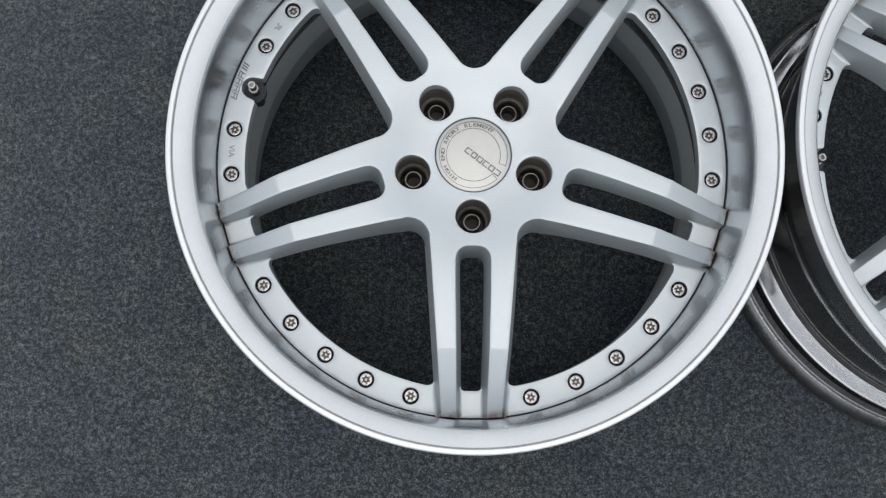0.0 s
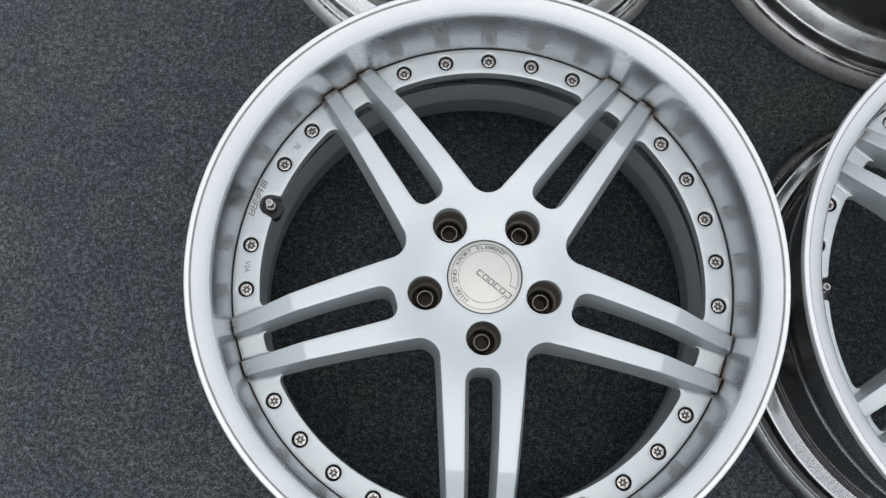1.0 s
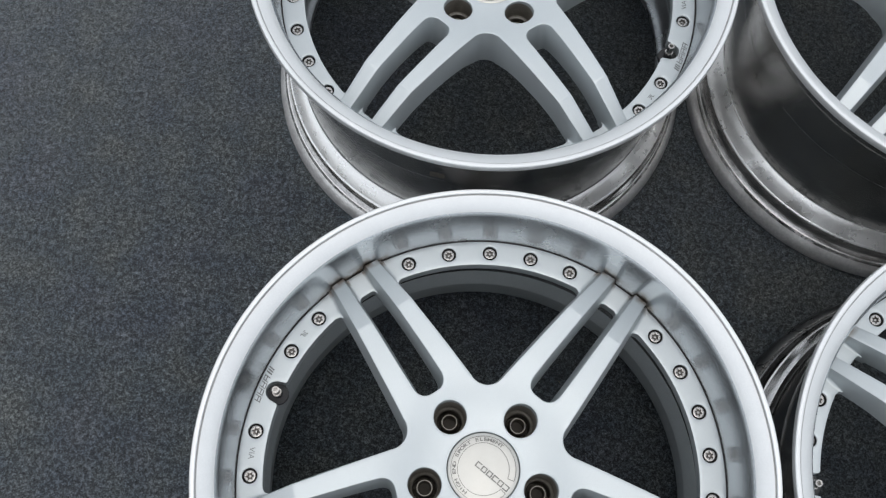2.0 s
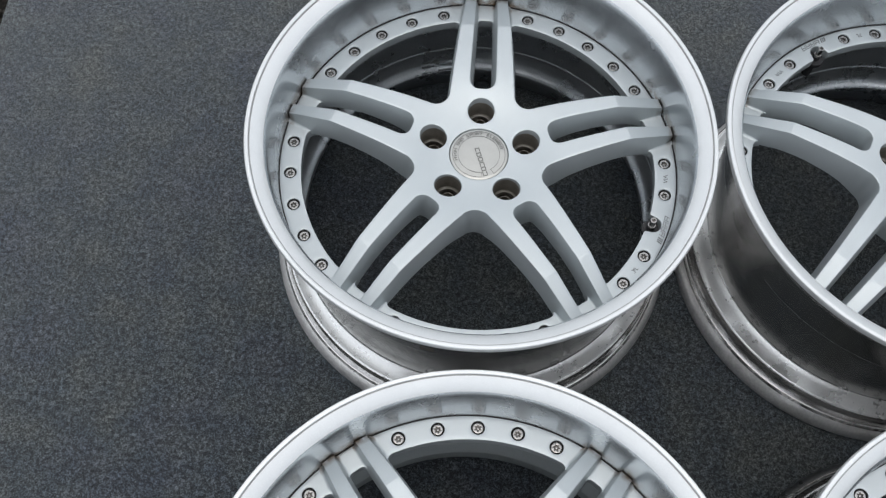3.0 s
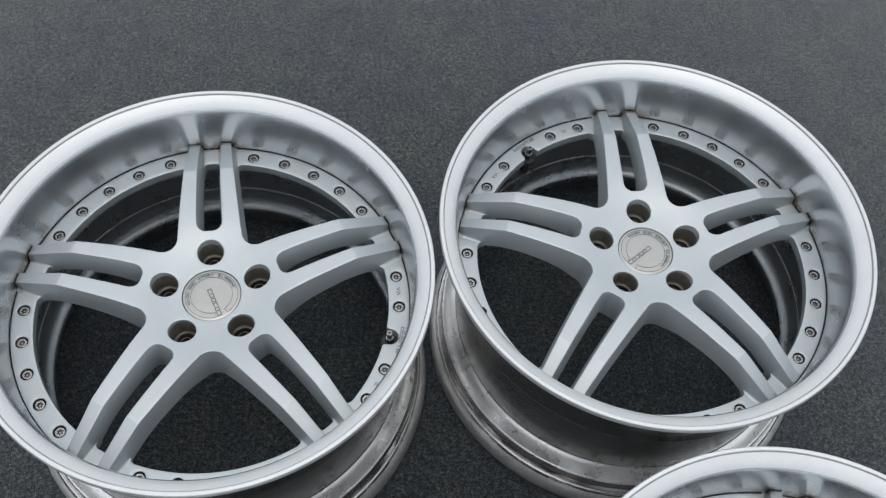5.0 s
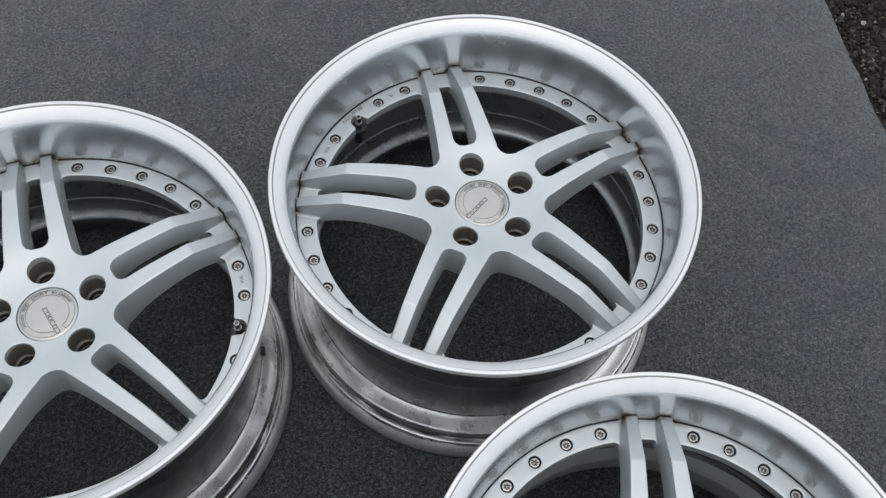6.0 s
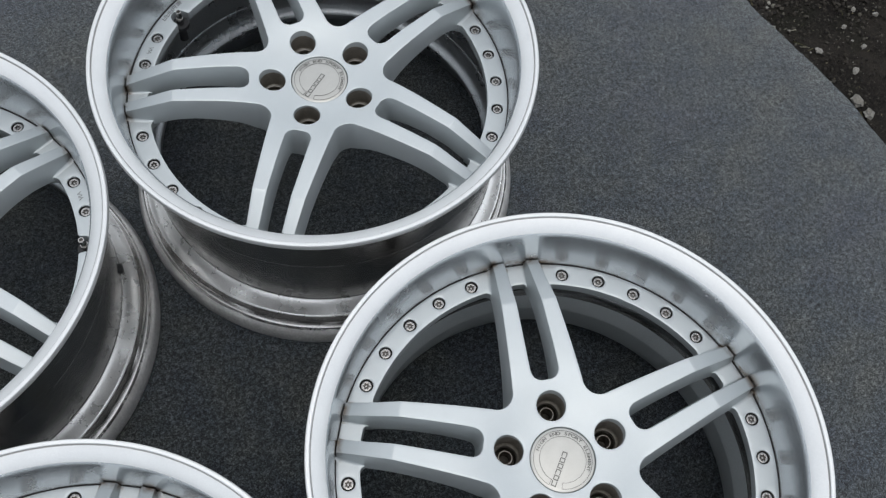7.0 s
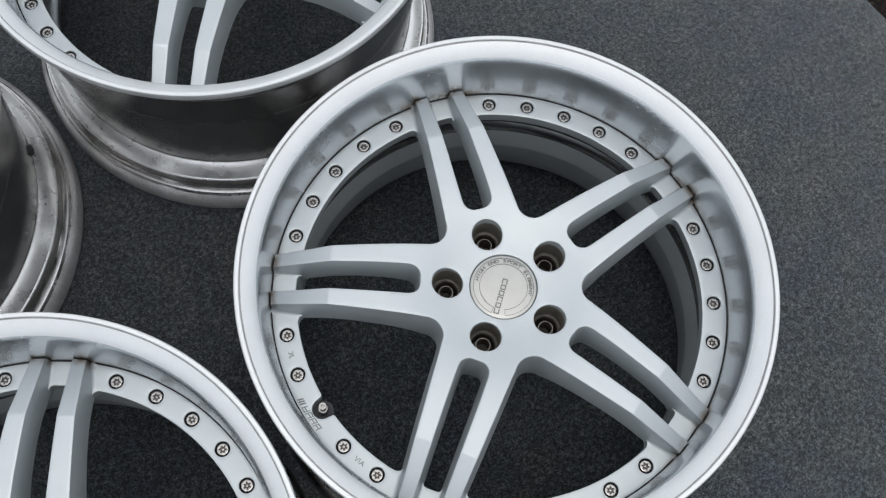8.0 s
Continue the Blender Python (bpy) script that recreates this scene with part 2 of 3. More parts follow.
def part(name, me, parent, m=None, label=""):
    """A mesh as one part under a thing or a part, at the pose m in its parent."""
    ob = new(name, me)
    ob.parent = parent
    if m is not None:
        ob.matrix_basis = m
    if label:
        tagged(ob, label)
    return ob


def lathe(name, profile, mat, steps=180, closed=True, angle=35, slots=None):
    """A ring turned from a profile of (radius, height)."""
    k = len(profile)
    verts, faces, index = [], [], []
    for i in range(steps):
        a = 2 * math.pi * i / steps
        c, s = math.cos(a), math.sin(a)
        verts += [(r * c, r * s, z) for r, z in profile]
    for i in range(steps):
        j = (i + 1) % steps
        for q in range(k if closed else k - 1):
            w = (q + 1) % k
            faces.append((i * k + q, j * k + q, j * k + w, i * k + w))
            index.append(slots[q] if slots else 0)
    return mesh_of(name, verts, faces, mat if isinstance(mat, list) else [mat], True, angle, index if slots else None)


def bent(points, x):
    """Straight interpolation through (x, y) points."""
    xs, ys = zip(*points)
    return float(np.interp(x, xs, ys))


def soft(points, x, r=0.006):
    """The same, with its corners rounded."""
    return sum(bent(points, x + r * d) for d in (-1, -0.5, 0, 0.5, 1)) / 5


def inside(poly, pts):
    x, y = pts[:, 0], pts[:, 1]
    hit = np.zeros(len(pts), bool)
    a, b = poly, np.roll(poly, -1, axis=0)
    for (x0, y0), (x1, y1) in zip(a, b):
        if y0 != y1:
            cross = ((y0 > y) != (y1 > y)) & (x < (x1 - x0) * (y - y0) / (y1 - y0) + x0)
            hit ^= cross
    return hit


def inset(loop, d):
    """A closed loop moved to its left by d."""
    prev, nxt = np.roll(loop, 1, axis=0), np.roll(loop, -1, axis=0)
    e0, e1 = loop - prev, nxt - loop
    e0 /= np.linalg.norm(e0, axis=1)[:, None] + 1e-12
    e1 /= np.linalg.norm(e1, axis=1)[:, None] + 1e-12
    t = e0 + e1
    t /= np.linalg.norm(t, axis=1)[:, None] + 1e-12
    nrm = np.stack([-t[:, 1], t[:, 0]], 1)
    k = np.clip(1 / np.maximum(0.5, (nrm * np.stack([-e0[:, 1], e0[:, 0]], 1)).sum(1)), 1, 2)
    return loop + nrm * (d * k)[:, None]


def slab(name, loops, top, bottom, mats, grid=0.004, edge=0.0012, wall_slot=0, extra=None, draft=0.0, limit=9.0, creases=()):
    """A solid with the outline loops[0] (counter-clockwise) and the holes loops[1:] (clockwise), between two heights that vary over the plan, its upper edge rounded and its outer sides leaning out by draft towards the foot."""
    from mathutils.geometry import delaunay_2d_cdt
    loops = [np.array(q, float) for q in loops]
    tops = [inset(q, edge) for q in loops]
    pts, edges = [], []
    for q in tops:
        s = len(pts)
        pts += [tuple(v) for v in q]
        edges += [(s + i, s + (i + 1) % len(q)) for i in range(len(q))]
    lo, hi = loops[0].min(0), loops[0].max(0)
    gx, gy = np.meshgrid(np.arange(lo[0], hi[0], grid), np.arange(lo[1], hi[1], grid * 0.87))
    gx = gx + (np.arange(gx.shape[0]) % 2)[:, None] * grid / 2
    g = np.stack([gx.ravel(), gy.ravel()], 1)
    keep = inside(inset(tops[0], grid * 0.35), g)
    for q in tops[1:]:
        keep &= ~inside(inset(q, grid * 0.35), g)
    g = g[keep]
    for a, b in creases:
        a, b = np.array(a), np.array(b)
        way = (b - a) / np.linalg.norm(b - a)
        off = g - a
        along = off @ way
        g = g[~((np.abs(off[:, 0] * way[1] - off[:, 1] * way[0]) < grid * 0.28) & (along > -grid * 0.3) & (along < np.linalg.norm(b - a) + grid * 0.3))]
    n0 = len(pts)
    line = [tuple(v) for pair in creases for v in pair]
    edges += [(n0 + i, n0 + i + 1) for i in range(0, len(line), 2)]
    made = delaunay_2d_cdt([Vector(v) for v in pts + line] + [Vector(v) for v in g], edges, [], 0, 1e-7)
    v2, tris, origin = np.array([tuple(v) for v in made[0]]), [tuple(f) for f in made[2]], made[3]
    mid = np.array([v2[list(f)].mean(0) for f in tris])
    ok = inside(tops[0], mid)
    for q in tops[1:]:
        ok &= ~inside(q, mid)
    tris = [f for f, o in zip(tris, ok) if o]
    where = {}
    for i, o in enumerate(origin):
        for k in o:
            where[k] = i
    nv = len(v2)
    verts = [(x, y, top(x, y)) for x, y in v2] + [(x, y, bottom(x, y)) for x, y in v2]
    faces = list(tris) + [tuple(nv + i for i in reversed(f)) for f in tris]
    slots = [0] * len(faces)
    s = 0
    for q, t in zip(loops, tops):
        base, m = len(verts), len(q)
        half = (q * 0.7 + t * 0.3)
        foot = inset(q, -draft) if draft and s == 0 else q
        for (x, y), (hx, hy), (tx, ty), (fx, fy) in zip(q, half, t, foot):
            z, k = top(tx, ty), min(1.0, limit / math.hypot(fx, fy))
            verts += [(hx, hy, z - edge * 0.3), (x, y, z - edge), (fx * k, fy * k, bottom(tx, ty))]
        for i in range(m):
            j = (i + 1) % m
            a, b, c = base + 3 * i, base + 3 * i + 1, base + 3 * i + 2
            d, e, f = base + 3 * j, base + 3 * j + 1, base + 3 * j + 2
            ti, tj = where[s + i], where[s + j]
            faces += [(ti, a, d, tj), (a, b, e, d), (b, c, f, e), (c, nv + ti, nv + tj, f)]
            slots += [0, 0, wall_slot, wall_slot]
        s += m
    if extra:
        k = len(verts)
        verts += extra[0]
        faces += [tuple(k + i for i in f) for f in extra[1]]
        slots += [0] * len(extra[1])
    return mesh_of(name, verts, faces, mats, True, 28, slots)


def arc(cx, cy, r, a0, a1, steps):
    return [(cx + r * math.cos(a0 + (a1 - a0) * i / steps), cy + r * math.sin(a0 + (a1 - a0) * i / steps)) for i in range(steps + 1)]


def turned(pts, a):
    c, s = math.cos(a), math.sin(a)
    return [(x * c - y * s, x * s + y * c) for x, y in pts]


def lettering(name, items, mat, depth=0.0001, bold=0.0):
    """Letters of the built-in font, each (text, size, pose), as one flat mesh."""
    verts, faces = [], []
    for body, size, m in items:
        cu = bpy.data.curves.new("letters", "FONT")
        cu.body, cu.size, cu.align_x, cu.align_y, cu.extrude, cu.offset = body, size, "CENTER", "CENTER", depth, bold
        ob = bpy.data.objects.new("letters", cu)
        me = bpy.data.meshes.new_from_object(ob)
        s = len(verts)
        verts += [tuple(m @ v.co) for v in me.vertices]
        faces += [tuple(s + i for i in f.vertices) for f in me.polygons]
        bpy.data.objects.remove(ob)
        bpy.data.curves.remove(cu)
        bpy.data.meshes.remove(me)
    return mesh_of(name, verts, faces, [mat], False)


def bars(name, items, mat, depth=0.0002):
    """Plain bars, each given by its four corners in the plan, as one mesh."""
    verts, faces = [], []
    for q, z in items:
        s, k = len(verts), len(q)
        verts += [(x, y, z - depth) for x, y in q] + [(x, y, z + depth) for x, y in q]
        faces += [tuple(range(s + k, s + 2 * k))]
        faces += [(s + i, s + (i + 1) % k, s + k + (i + 1) % k, s + k + i) for i in range(k)]
    return mesh_of(name, verts, faces, [mat], False)


# ---- ground and carpet ----
def ground_sheet():
    steps = [-60, -20, -8, -4] + [-3 + 0.1 * i for i in range(71)] + [5, 9, 20, 60]
    k = len(steps)
    verts = [(x, y, -0.010 + (0.006 * noise.noise((x * 3, y * 3, 0)) - 0.006 if abs(x) < 4.5 and abs(y) < 4.5 else -0.006)) for y in steps for x in steps]
    faces = [(j * k + i, j * k + i + 1, (j + 1) * k + i + 1, (j + 1) * k + i) for j in range(k - 1) for i in range(k - 1)]
    return tagged(new("ground", mesh_of("ground", verts, faces, [SOIL])), "damp dark soil yard with scattered gravel", "ground", kind="structure")


RIGHT_EDGE = [(-1.6, 1.357), (-0.4, 1.345), (0.06, 1.335), (0.20, 1.337), (0.295, 1.341), (0.39, 1.333), (0.45, 1.325), (0.52, 1.317), (0.61, 1.321), (0.68, 1.329), (0.76, 1.345), (0.79, 1.349), (0.94, 1.379), (1.0, 1.384), (1.3, 1.396), (2.4, 1.386)]
LEFT_EDGE = [(-1.6, -0.790), (0.5, -0.773), (0.91, -0.768), (1.03, -0.766), (1.08, -0.763), (1.3, -0.761), (2.4, -0.775)]


def carpet_sheet():
    nx, ny = 150, 290
    verts, faces = [], []
    for j in range(ny + 1):
        y = -1.6 + 4.0 * j / ny
        x0, x1 = bent(LEFT_EDGE, y), bent(RIGHT_EDGE, y) + 0.0025 * noise.noise((0, y * 14, 3))
        for i in range(nx + 1):
            x = x0 + (x1 - x0) * i / nx
            z = -0.0007 + 0.0007 * noise.noise((x * 9, y * 9, 1)) + 0.0004 * noise.noise((x * 60, y * 60, 2))
            lift = max(0.0, 1 - min(x - x0, x1 - x) / 0.05)
            verts.append((x, y, z - 0.002 * lift * lift))
    k = nx + 1
    faces = [(j * k + i, j * k + i + 1, (j + 1) * k + i + 1, (j + 1) * k + i) for j in range(ny) for i in range(nx)]
    rim = [i for i in range(k)] + [j * k + nx for j in range(1, ny + 1)] + [ny * k + i for i in range(nx - 1, -1, -1)] + [j * k for j in range(ny - 1, 0, -1)]
    s = len(verts)
    verts += [(verts[i][0], verts[i][1], -0.010) for i in rim]
    m = len(rim)
    faces += [(rim[i], s + i, s + (i + 1) % m, rim[(i + 1) % m]) for i in range(m)]
    return tagged(new("carpet", mesh_of("carpet", verts, faces, [CARPET])), "dark blue-grey needle-felt carpet laid on soil", "carpet", kind="structure")


# ---- wheels ----
PLATE_IN, PLATE_OUT, BOLT_R, STEP = 0.2168, 0.2432, 0.2300, radians(11.0)
TOP = [(0.0, 0.0234), (0.036, 0.0234), (0.046, 0.0244), (0.059, 0.0264), (0.075, 0.0308), (0.090, 0.0348), (0.105, 0.0374), (0.125, 0.0387), (0.150, 0.0388), (0.1805, 0.0378), (0.2428, 0.0132)]
DRAFT = 0.0048
LOW = [(0.0, -0.018), (0.084, -0.017), (0.104, -0.001), (0.125, 0.005), (0.155, 0.008), (0.182, 0.005), (0.210, -0.006), (0.225, -0.012), (0.2428, -0.012)]


def edge_out(x):
    return 0.0388 - 0.0765 * (x - 0.0935)


def edge_slot(x):
    return bent([(0.09, 0.0160), (0.125, 0.0158), (0.2428, 0.0134)], x)


def star_loops():
    """Plan of hub and five twin spokes: the outline, the five bolt bores and the cap's bore."""
    rho, half = 0.0190, radians(36)
    slope = math.atan(0.0765)
    apex = 0.07073
    centre = apex + rho / math.sin(half + slope)
    loop = []
    for k in range(5):
        one = []
        cx, cy = centre * math.cos(-half), centre * math.sin(-half)
        # half of the valley before this spoke, seen from the fillet's centre
        one += arc(cx, cy, rho, math.pi - half, math.pi / 2 - slope, 14)
        x0 = one[-1][0]
        one += [(x, -edge_out(x)) for x in np.linspace(x0, 0.2415, 30)[1:]]
        a0, a1 = -math.atan2(edge_out(0.2415), 0.2415), -math.atan2(edge_slot(0.241), 0.241)
        one += arc(0, 0, 0.2428, a0, a1, 5)
        one += [(x, -edge_slot(x)) for x in np.linspace(0.240, 0.1005, 26)]
        one += arc(0.0992, -0.0040, 0.0117, -math.pi / 2 + 0.1, -math.pi, 8)[1:]
        upper = [(x, -y) for x, y in reversed(one)]
        loop += turned(one + upper[:-1], radians(72) * k)
    loops = [loop]
    for k in range(5):
        cx, cy = 0.0591 * math.cos(radians(72) * k), 0.0591 * math.sin(radians(72) * k)
        loops.append(list(reversed(arc(cx, cy, 0.0163, 0, 2 * math.pi, 36)[:-1])))
    loops.append(list(reversed(arc(0, 0, 0.0358, 0, 2 * math.pi, 72)[:-1])))
    return loops


def root_fillets():
    """Hollow rounding between each spoke's sides and the mounting ring."""
    verts, faces = [], []
    for k in range(5):
        for side in (-1, 1):
            for edge, way, f in ((edge_out, 1, 0.0042), (edge_slot, -1, 0.0030)):
                xs, n = np.linspace(0.2085 if way > 0 else 0.2130, 0.2418, 16), 7
                s = len(verts)
                full = f
                for x in xs:
                    row = []
                    f = full * min(1.0, 0.02 + (x - xs[0]) / 0.009) ** 0.7
                    for i in range(n):
                        t = math.pi / 2 * i / (n - 1)
                        h = f - f * math.cos(t)
                        lean = DRAFT * (bent(TOP, x) - h) / (bent(TOP, x) - bent(LOW, x))
                        row.append((x, side * (edge(x) + way * (lean + f - f * math.sin(t) - 0.0004)), 0.0002 + h))
                    verts += [(*turned([(q[0], q[1])], radians(72) * k)[0], q[2]) for q in row]
                for a in range(len(xs) - 1):
                    for i in range(n - 1):
                        q = (s + a * n + i, s + (a + 1) * n + i, s + (a + 1) * n + i + 1, s + a * n + i + 1)
                        faces.append(q if side * way > 0 else q[::-1])
    return verts, faces


def star_mesh():
    def along(x, y):
        a = math.atan2(y, x)
        k = round(a / radians(72)) * radians(72)
        r = math.hypot(x, y)
        w = min(1.0, max(0.0, (r - 0.085) / 0.06))
        return r * (1 - w + w * math.cos(a - k))
    def top(x, y):
        d = along(x, y)
        return soft(TOP, d, 0.0011) if d > 0.165 else soft(TOP, d, 0.009)
    knees = []
    for k in range(5):
        for side in (-1, 1):
            for x in (0.1793, 0.1805, 0.1817):
                knees.append(turned([(x, side * (edge_slot(x) + 0.0016)), (x, side * (edge_out(x) - 0.0016))], radians(72) * k))
    return slab("spoke_star", star_loops(), top, lambda x, y: soft(LOW, along(x, y), 0.007), [SILVER_STAR], 0.0032, 0.0010, 0, root_fillets(), DRAFT, 0.2432, knees)


def bolt_angles():
    """24 bolts: five in each field between two spokes, but for the place that the valve takes."""
    return [radians(72) * s + radians(36) + STEP * (k - 2) for s in range(5) for k in range(5) if (s, k) != (0, 2)]


VALVE_A = radians(36)


def plate_mesh():
    inner = []
    for i in range(720):
        a = 2 * math.pi * i / 720
        k = round(a / radians(72)) * radians(72)
        d = abs(a - k) * PLATE_IN
        wo, ws = edge_out(0.21) + 0.0032, edge_slot(0.21) - 0.0032
        r = PLATE_IN
        f = 0.0095
        if wo <= d < wo + f:
            r -= f - math.sqrt(max(0, f * f - (wo + f - d) ** 2))
        elif ws < d < wo:
            r -= f
        elif d <= ws:
            f2 = 0.0055
            r += 0.0012
            if d > ws - f2:
                r -= f2 - math.sqrt(max(0, f2 * f2 - (d - ws + f2) ** 2))
        # scoop for the valve
        u = (a - VALVE_A) * 0.2235
        if abs(u) < 0.0102:
            r = max(r, 0.2235 + math.sqrt(0.0102 ** 2 - u * u))
        elif abs(u) < 0.0135:
            r = max(r, PLATE_IN + 0.004 * (1 - (abs(u) - 0.0102) / 0.0033) ** 2)
        inner.append((r * math.cos(a), r * math.sin(a)))
    loops = [arc(0, 0, PLATE_OUT, 0, 2 * math.pi, 360)[:-1], list(reversed(inner))]
    for a in bolt_angles():
        loops.append(list(reversed(arc(BOLT_R * math.cos(a), BOLT_R * math.sin(a), 0.0077, 0, 2 * math.pi, 24)[:-1])))
    return slab("mounting_ring", loops, lambda x, y: 0.0, lambda x, y: -0.013, [SILVER], 0.0045, 0.0007)


def bolt_mesh():
    n = 36
    # The first ring is a collar whose near-black colour paints the gap's shadow.
    rings = [(0.0078, -0.0018, 0), (0.0064, -0.0040, 0), (0.0062, -0.0030, 0), (0.0056, -0.0021, 0), (0.0046, -0.0019, 0), (0.0034, -0.0021, 0.0008), (0.0032, -0.0042, 0.00075), (0.0014, -0.0043, 0), (0.0011, -0.0030, 0)]
    verts = []
    for r, z, w in rings:
        for i in range(n):
            a = 2 * math.pi * i / n
            q = r + w * math.cos(6 * a)
            verts.append((q * math.cos(a), q * math.sin(a), z))
    verts.append((0, 0, -0.0028))
    faces, slots = [], []
    for k in range(len(rings) - 1):
        for i in range(n):
            j = (i + 1) % n
            faces.append((k * n + i, k * n + j, (k + 1) * n + j, (k + 1) * n + i))
            slots.append((2, 0, 0, 0, 0, 1, 1, 0)[k])
    c = len(verts) - 1
    faces += [((len(rings) - 1) * n + i, (len(rings) - 1) * n + (i + 1) % n, c) for i in range(n)]
    return mesh_of("rim_bolt", verts, faces, [BOLT, SOCKET, SEAL_AND_GAP], True, 30, slots + [0] * n)


def lip_mesh(h, back, name):
    p = [(0.2440, -0.016), (0.2440, 0.0), (0.2445, h * 0.35), (0.2458, h * 0.60), (0.2472, h - 0.0225), (0.2479, h - 0.0190), (0.2486, h - 0.0165), (0.2495, h - 0.0147), (0.2508, h - 0.0129), (0.2526, h - 0.0109),
         (0.2550, h - 0.0088), (0.2578, h - 0.0068), (0.2608, h - 0.0050), (0.2632, h - 0.0037), (0.2648, h - 0.0029), (0.2651, h - 0.0031), (0.2655, h - 0.0029), (0.2659, h - 0.0010),
         (0.2666, h - 0.0002), (0.2676, h), (0.2700, h - 0.0001), (0.2708, h - 0.0008), (0.2713, h - 0.0025), (0.2714, h - 0.0075), (0.2700, h - 0.0110), (0.2670, h - 0.0128),
         (0.2610, h - 0.0142), (0.2562, h - 0.0170), (0.2545, h - 0.0220), (0.2537, h - 0.0400), (0.2520, h - 0.0450), (0.2502, h - 0.0475), (0.2500, h - 0.050), (back, -0.016)]
    slots = [0] * 8 + [2] * 6 + [3] * 3 + [2] * 9 + [1] * (len(p) - 26)
    return lathe(name, p, [LIP, BARREL, LIP_TOP, LIP_STEP], 220, True, 32, slots)


def barrel_mesh(zp, wall, front, name, inner_mat):
    """The rear rim half, from under the mounting ring down to the flange on the floor."""
    w = wall
    if front:
        head = [(0.2483, zp - 0.0165), (0.2470, zp - 0.030), (0.2448, 0.150), (0.2416, 0.1385), (0.2306, 0.1190), (0.2368, 0.0780), (w, 0.0740), (w + 0.0001, 0.0708)]
    else:
        head = [(0.2456, zp - 0.0165), (w, 0.0740), (w + 0.0001, 0.0708)]
    q = [(w + 0.0012 + (0.2527 - w - 0.0012) * i / 28, 0.0684 - 0.0154 * (0.60 * (i / 28) + 0.40 * (i / 28) ** 1.8)) for i in range(29)]
    cut = 0.00009 if front else 0.00001
    band = [(r + (cut if i % 2 else -cut), z + (cut if i % 2 else -cut)) if i > 7 else (r, z) for i, (r, z) in enumerate(q)]
    outer = head + [(w + 0.0007, 0.0698), *band, (0.2538, 0.0524), (0.2546, 0.0515), (0.2546, 0.0502), (0.2536, 0.0484), (0.2530, 0.0400),
                    (0.2546, 0.0326), (0.2574, 0.0296), (0.2592, 0.0286), (0.2606, 0.0279), (0.2615, 0.0258), (0.2630, 0.0244), (0.2654, 0.0218), (0.2675, 0.0190), (0.2693, 0.0154), (0.2706, 0.0112),
                    (0.2713, 0.0068), (0.2714, 0.0035), (0.2706, 0.0008), (0.2670, 0.0)]
    if front:
        inner = [(0.2620, 0.0005), (0.2580, 0.0060), (0.2500, 0.0180), (0.2420, 0.0300), (0.2342, 0.0420), (0.2296, 0.0520), (0.2266, 0.0660), (0.2246, 0.0850), (0.2229, 0.1030), (0.2224, 0.1060), (0.2230, 0.1090), (0.2312, 0.1280), (0.2390, 0.1370), (0.2422, 0.1500), (0.2428, zp - 0.0165)]
    else:
        inner = [(0.2620, 0.0005), (0.2580, 0.0060), (0.2520, 0.0220), (0.2490, 0.0300), (0.2470, 0.0420), (0.2425, 0.0540), (w - 0.0016, 0.0640),
                 (w - 0.0022, 0.0670), (w - 0.0060, 0.0705), (w - 0.0105, 0.0728), (w - 0.0116, 0.0755), (w - 0.0116, 0.0825), (w - 0.0106, 0.0842), (w - 0.0083, 0.0860), (w - 0.0054, 0.0885), (w - 0.0030, 0.0915),
                          (w - 0.0012, 0.0950), (w + 0.0002, 0.0995), (w + 0.0012, 0.1050), (w + 0.0020, 0.1115), (w + 0.0014, 0.1135), (w + 0.0016, 0.1150), (w + 0.0026, 0.1165), (w + 0.0030, zp - 0.060), (0.2420, zp - 0.0165)]
    p = [(r, z - zp) for r, z in outer + inner]
    # Front bore's top four segments take the dark metal to paint shade under the ring.
    return lathe(name, p, [BARREL_DARK if front else BARREL, inner_mat, FLANGE_GREY if front else FLANGE, BEAD_GREY if front else BEAD, GRIME, BEAD_DARK if front else GROOVE], 200, True, 24,
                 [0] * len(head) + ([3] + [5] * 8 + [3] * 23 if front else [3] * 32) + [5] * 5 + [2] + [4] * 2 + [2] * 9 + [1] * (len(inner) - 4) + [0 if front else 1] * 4)


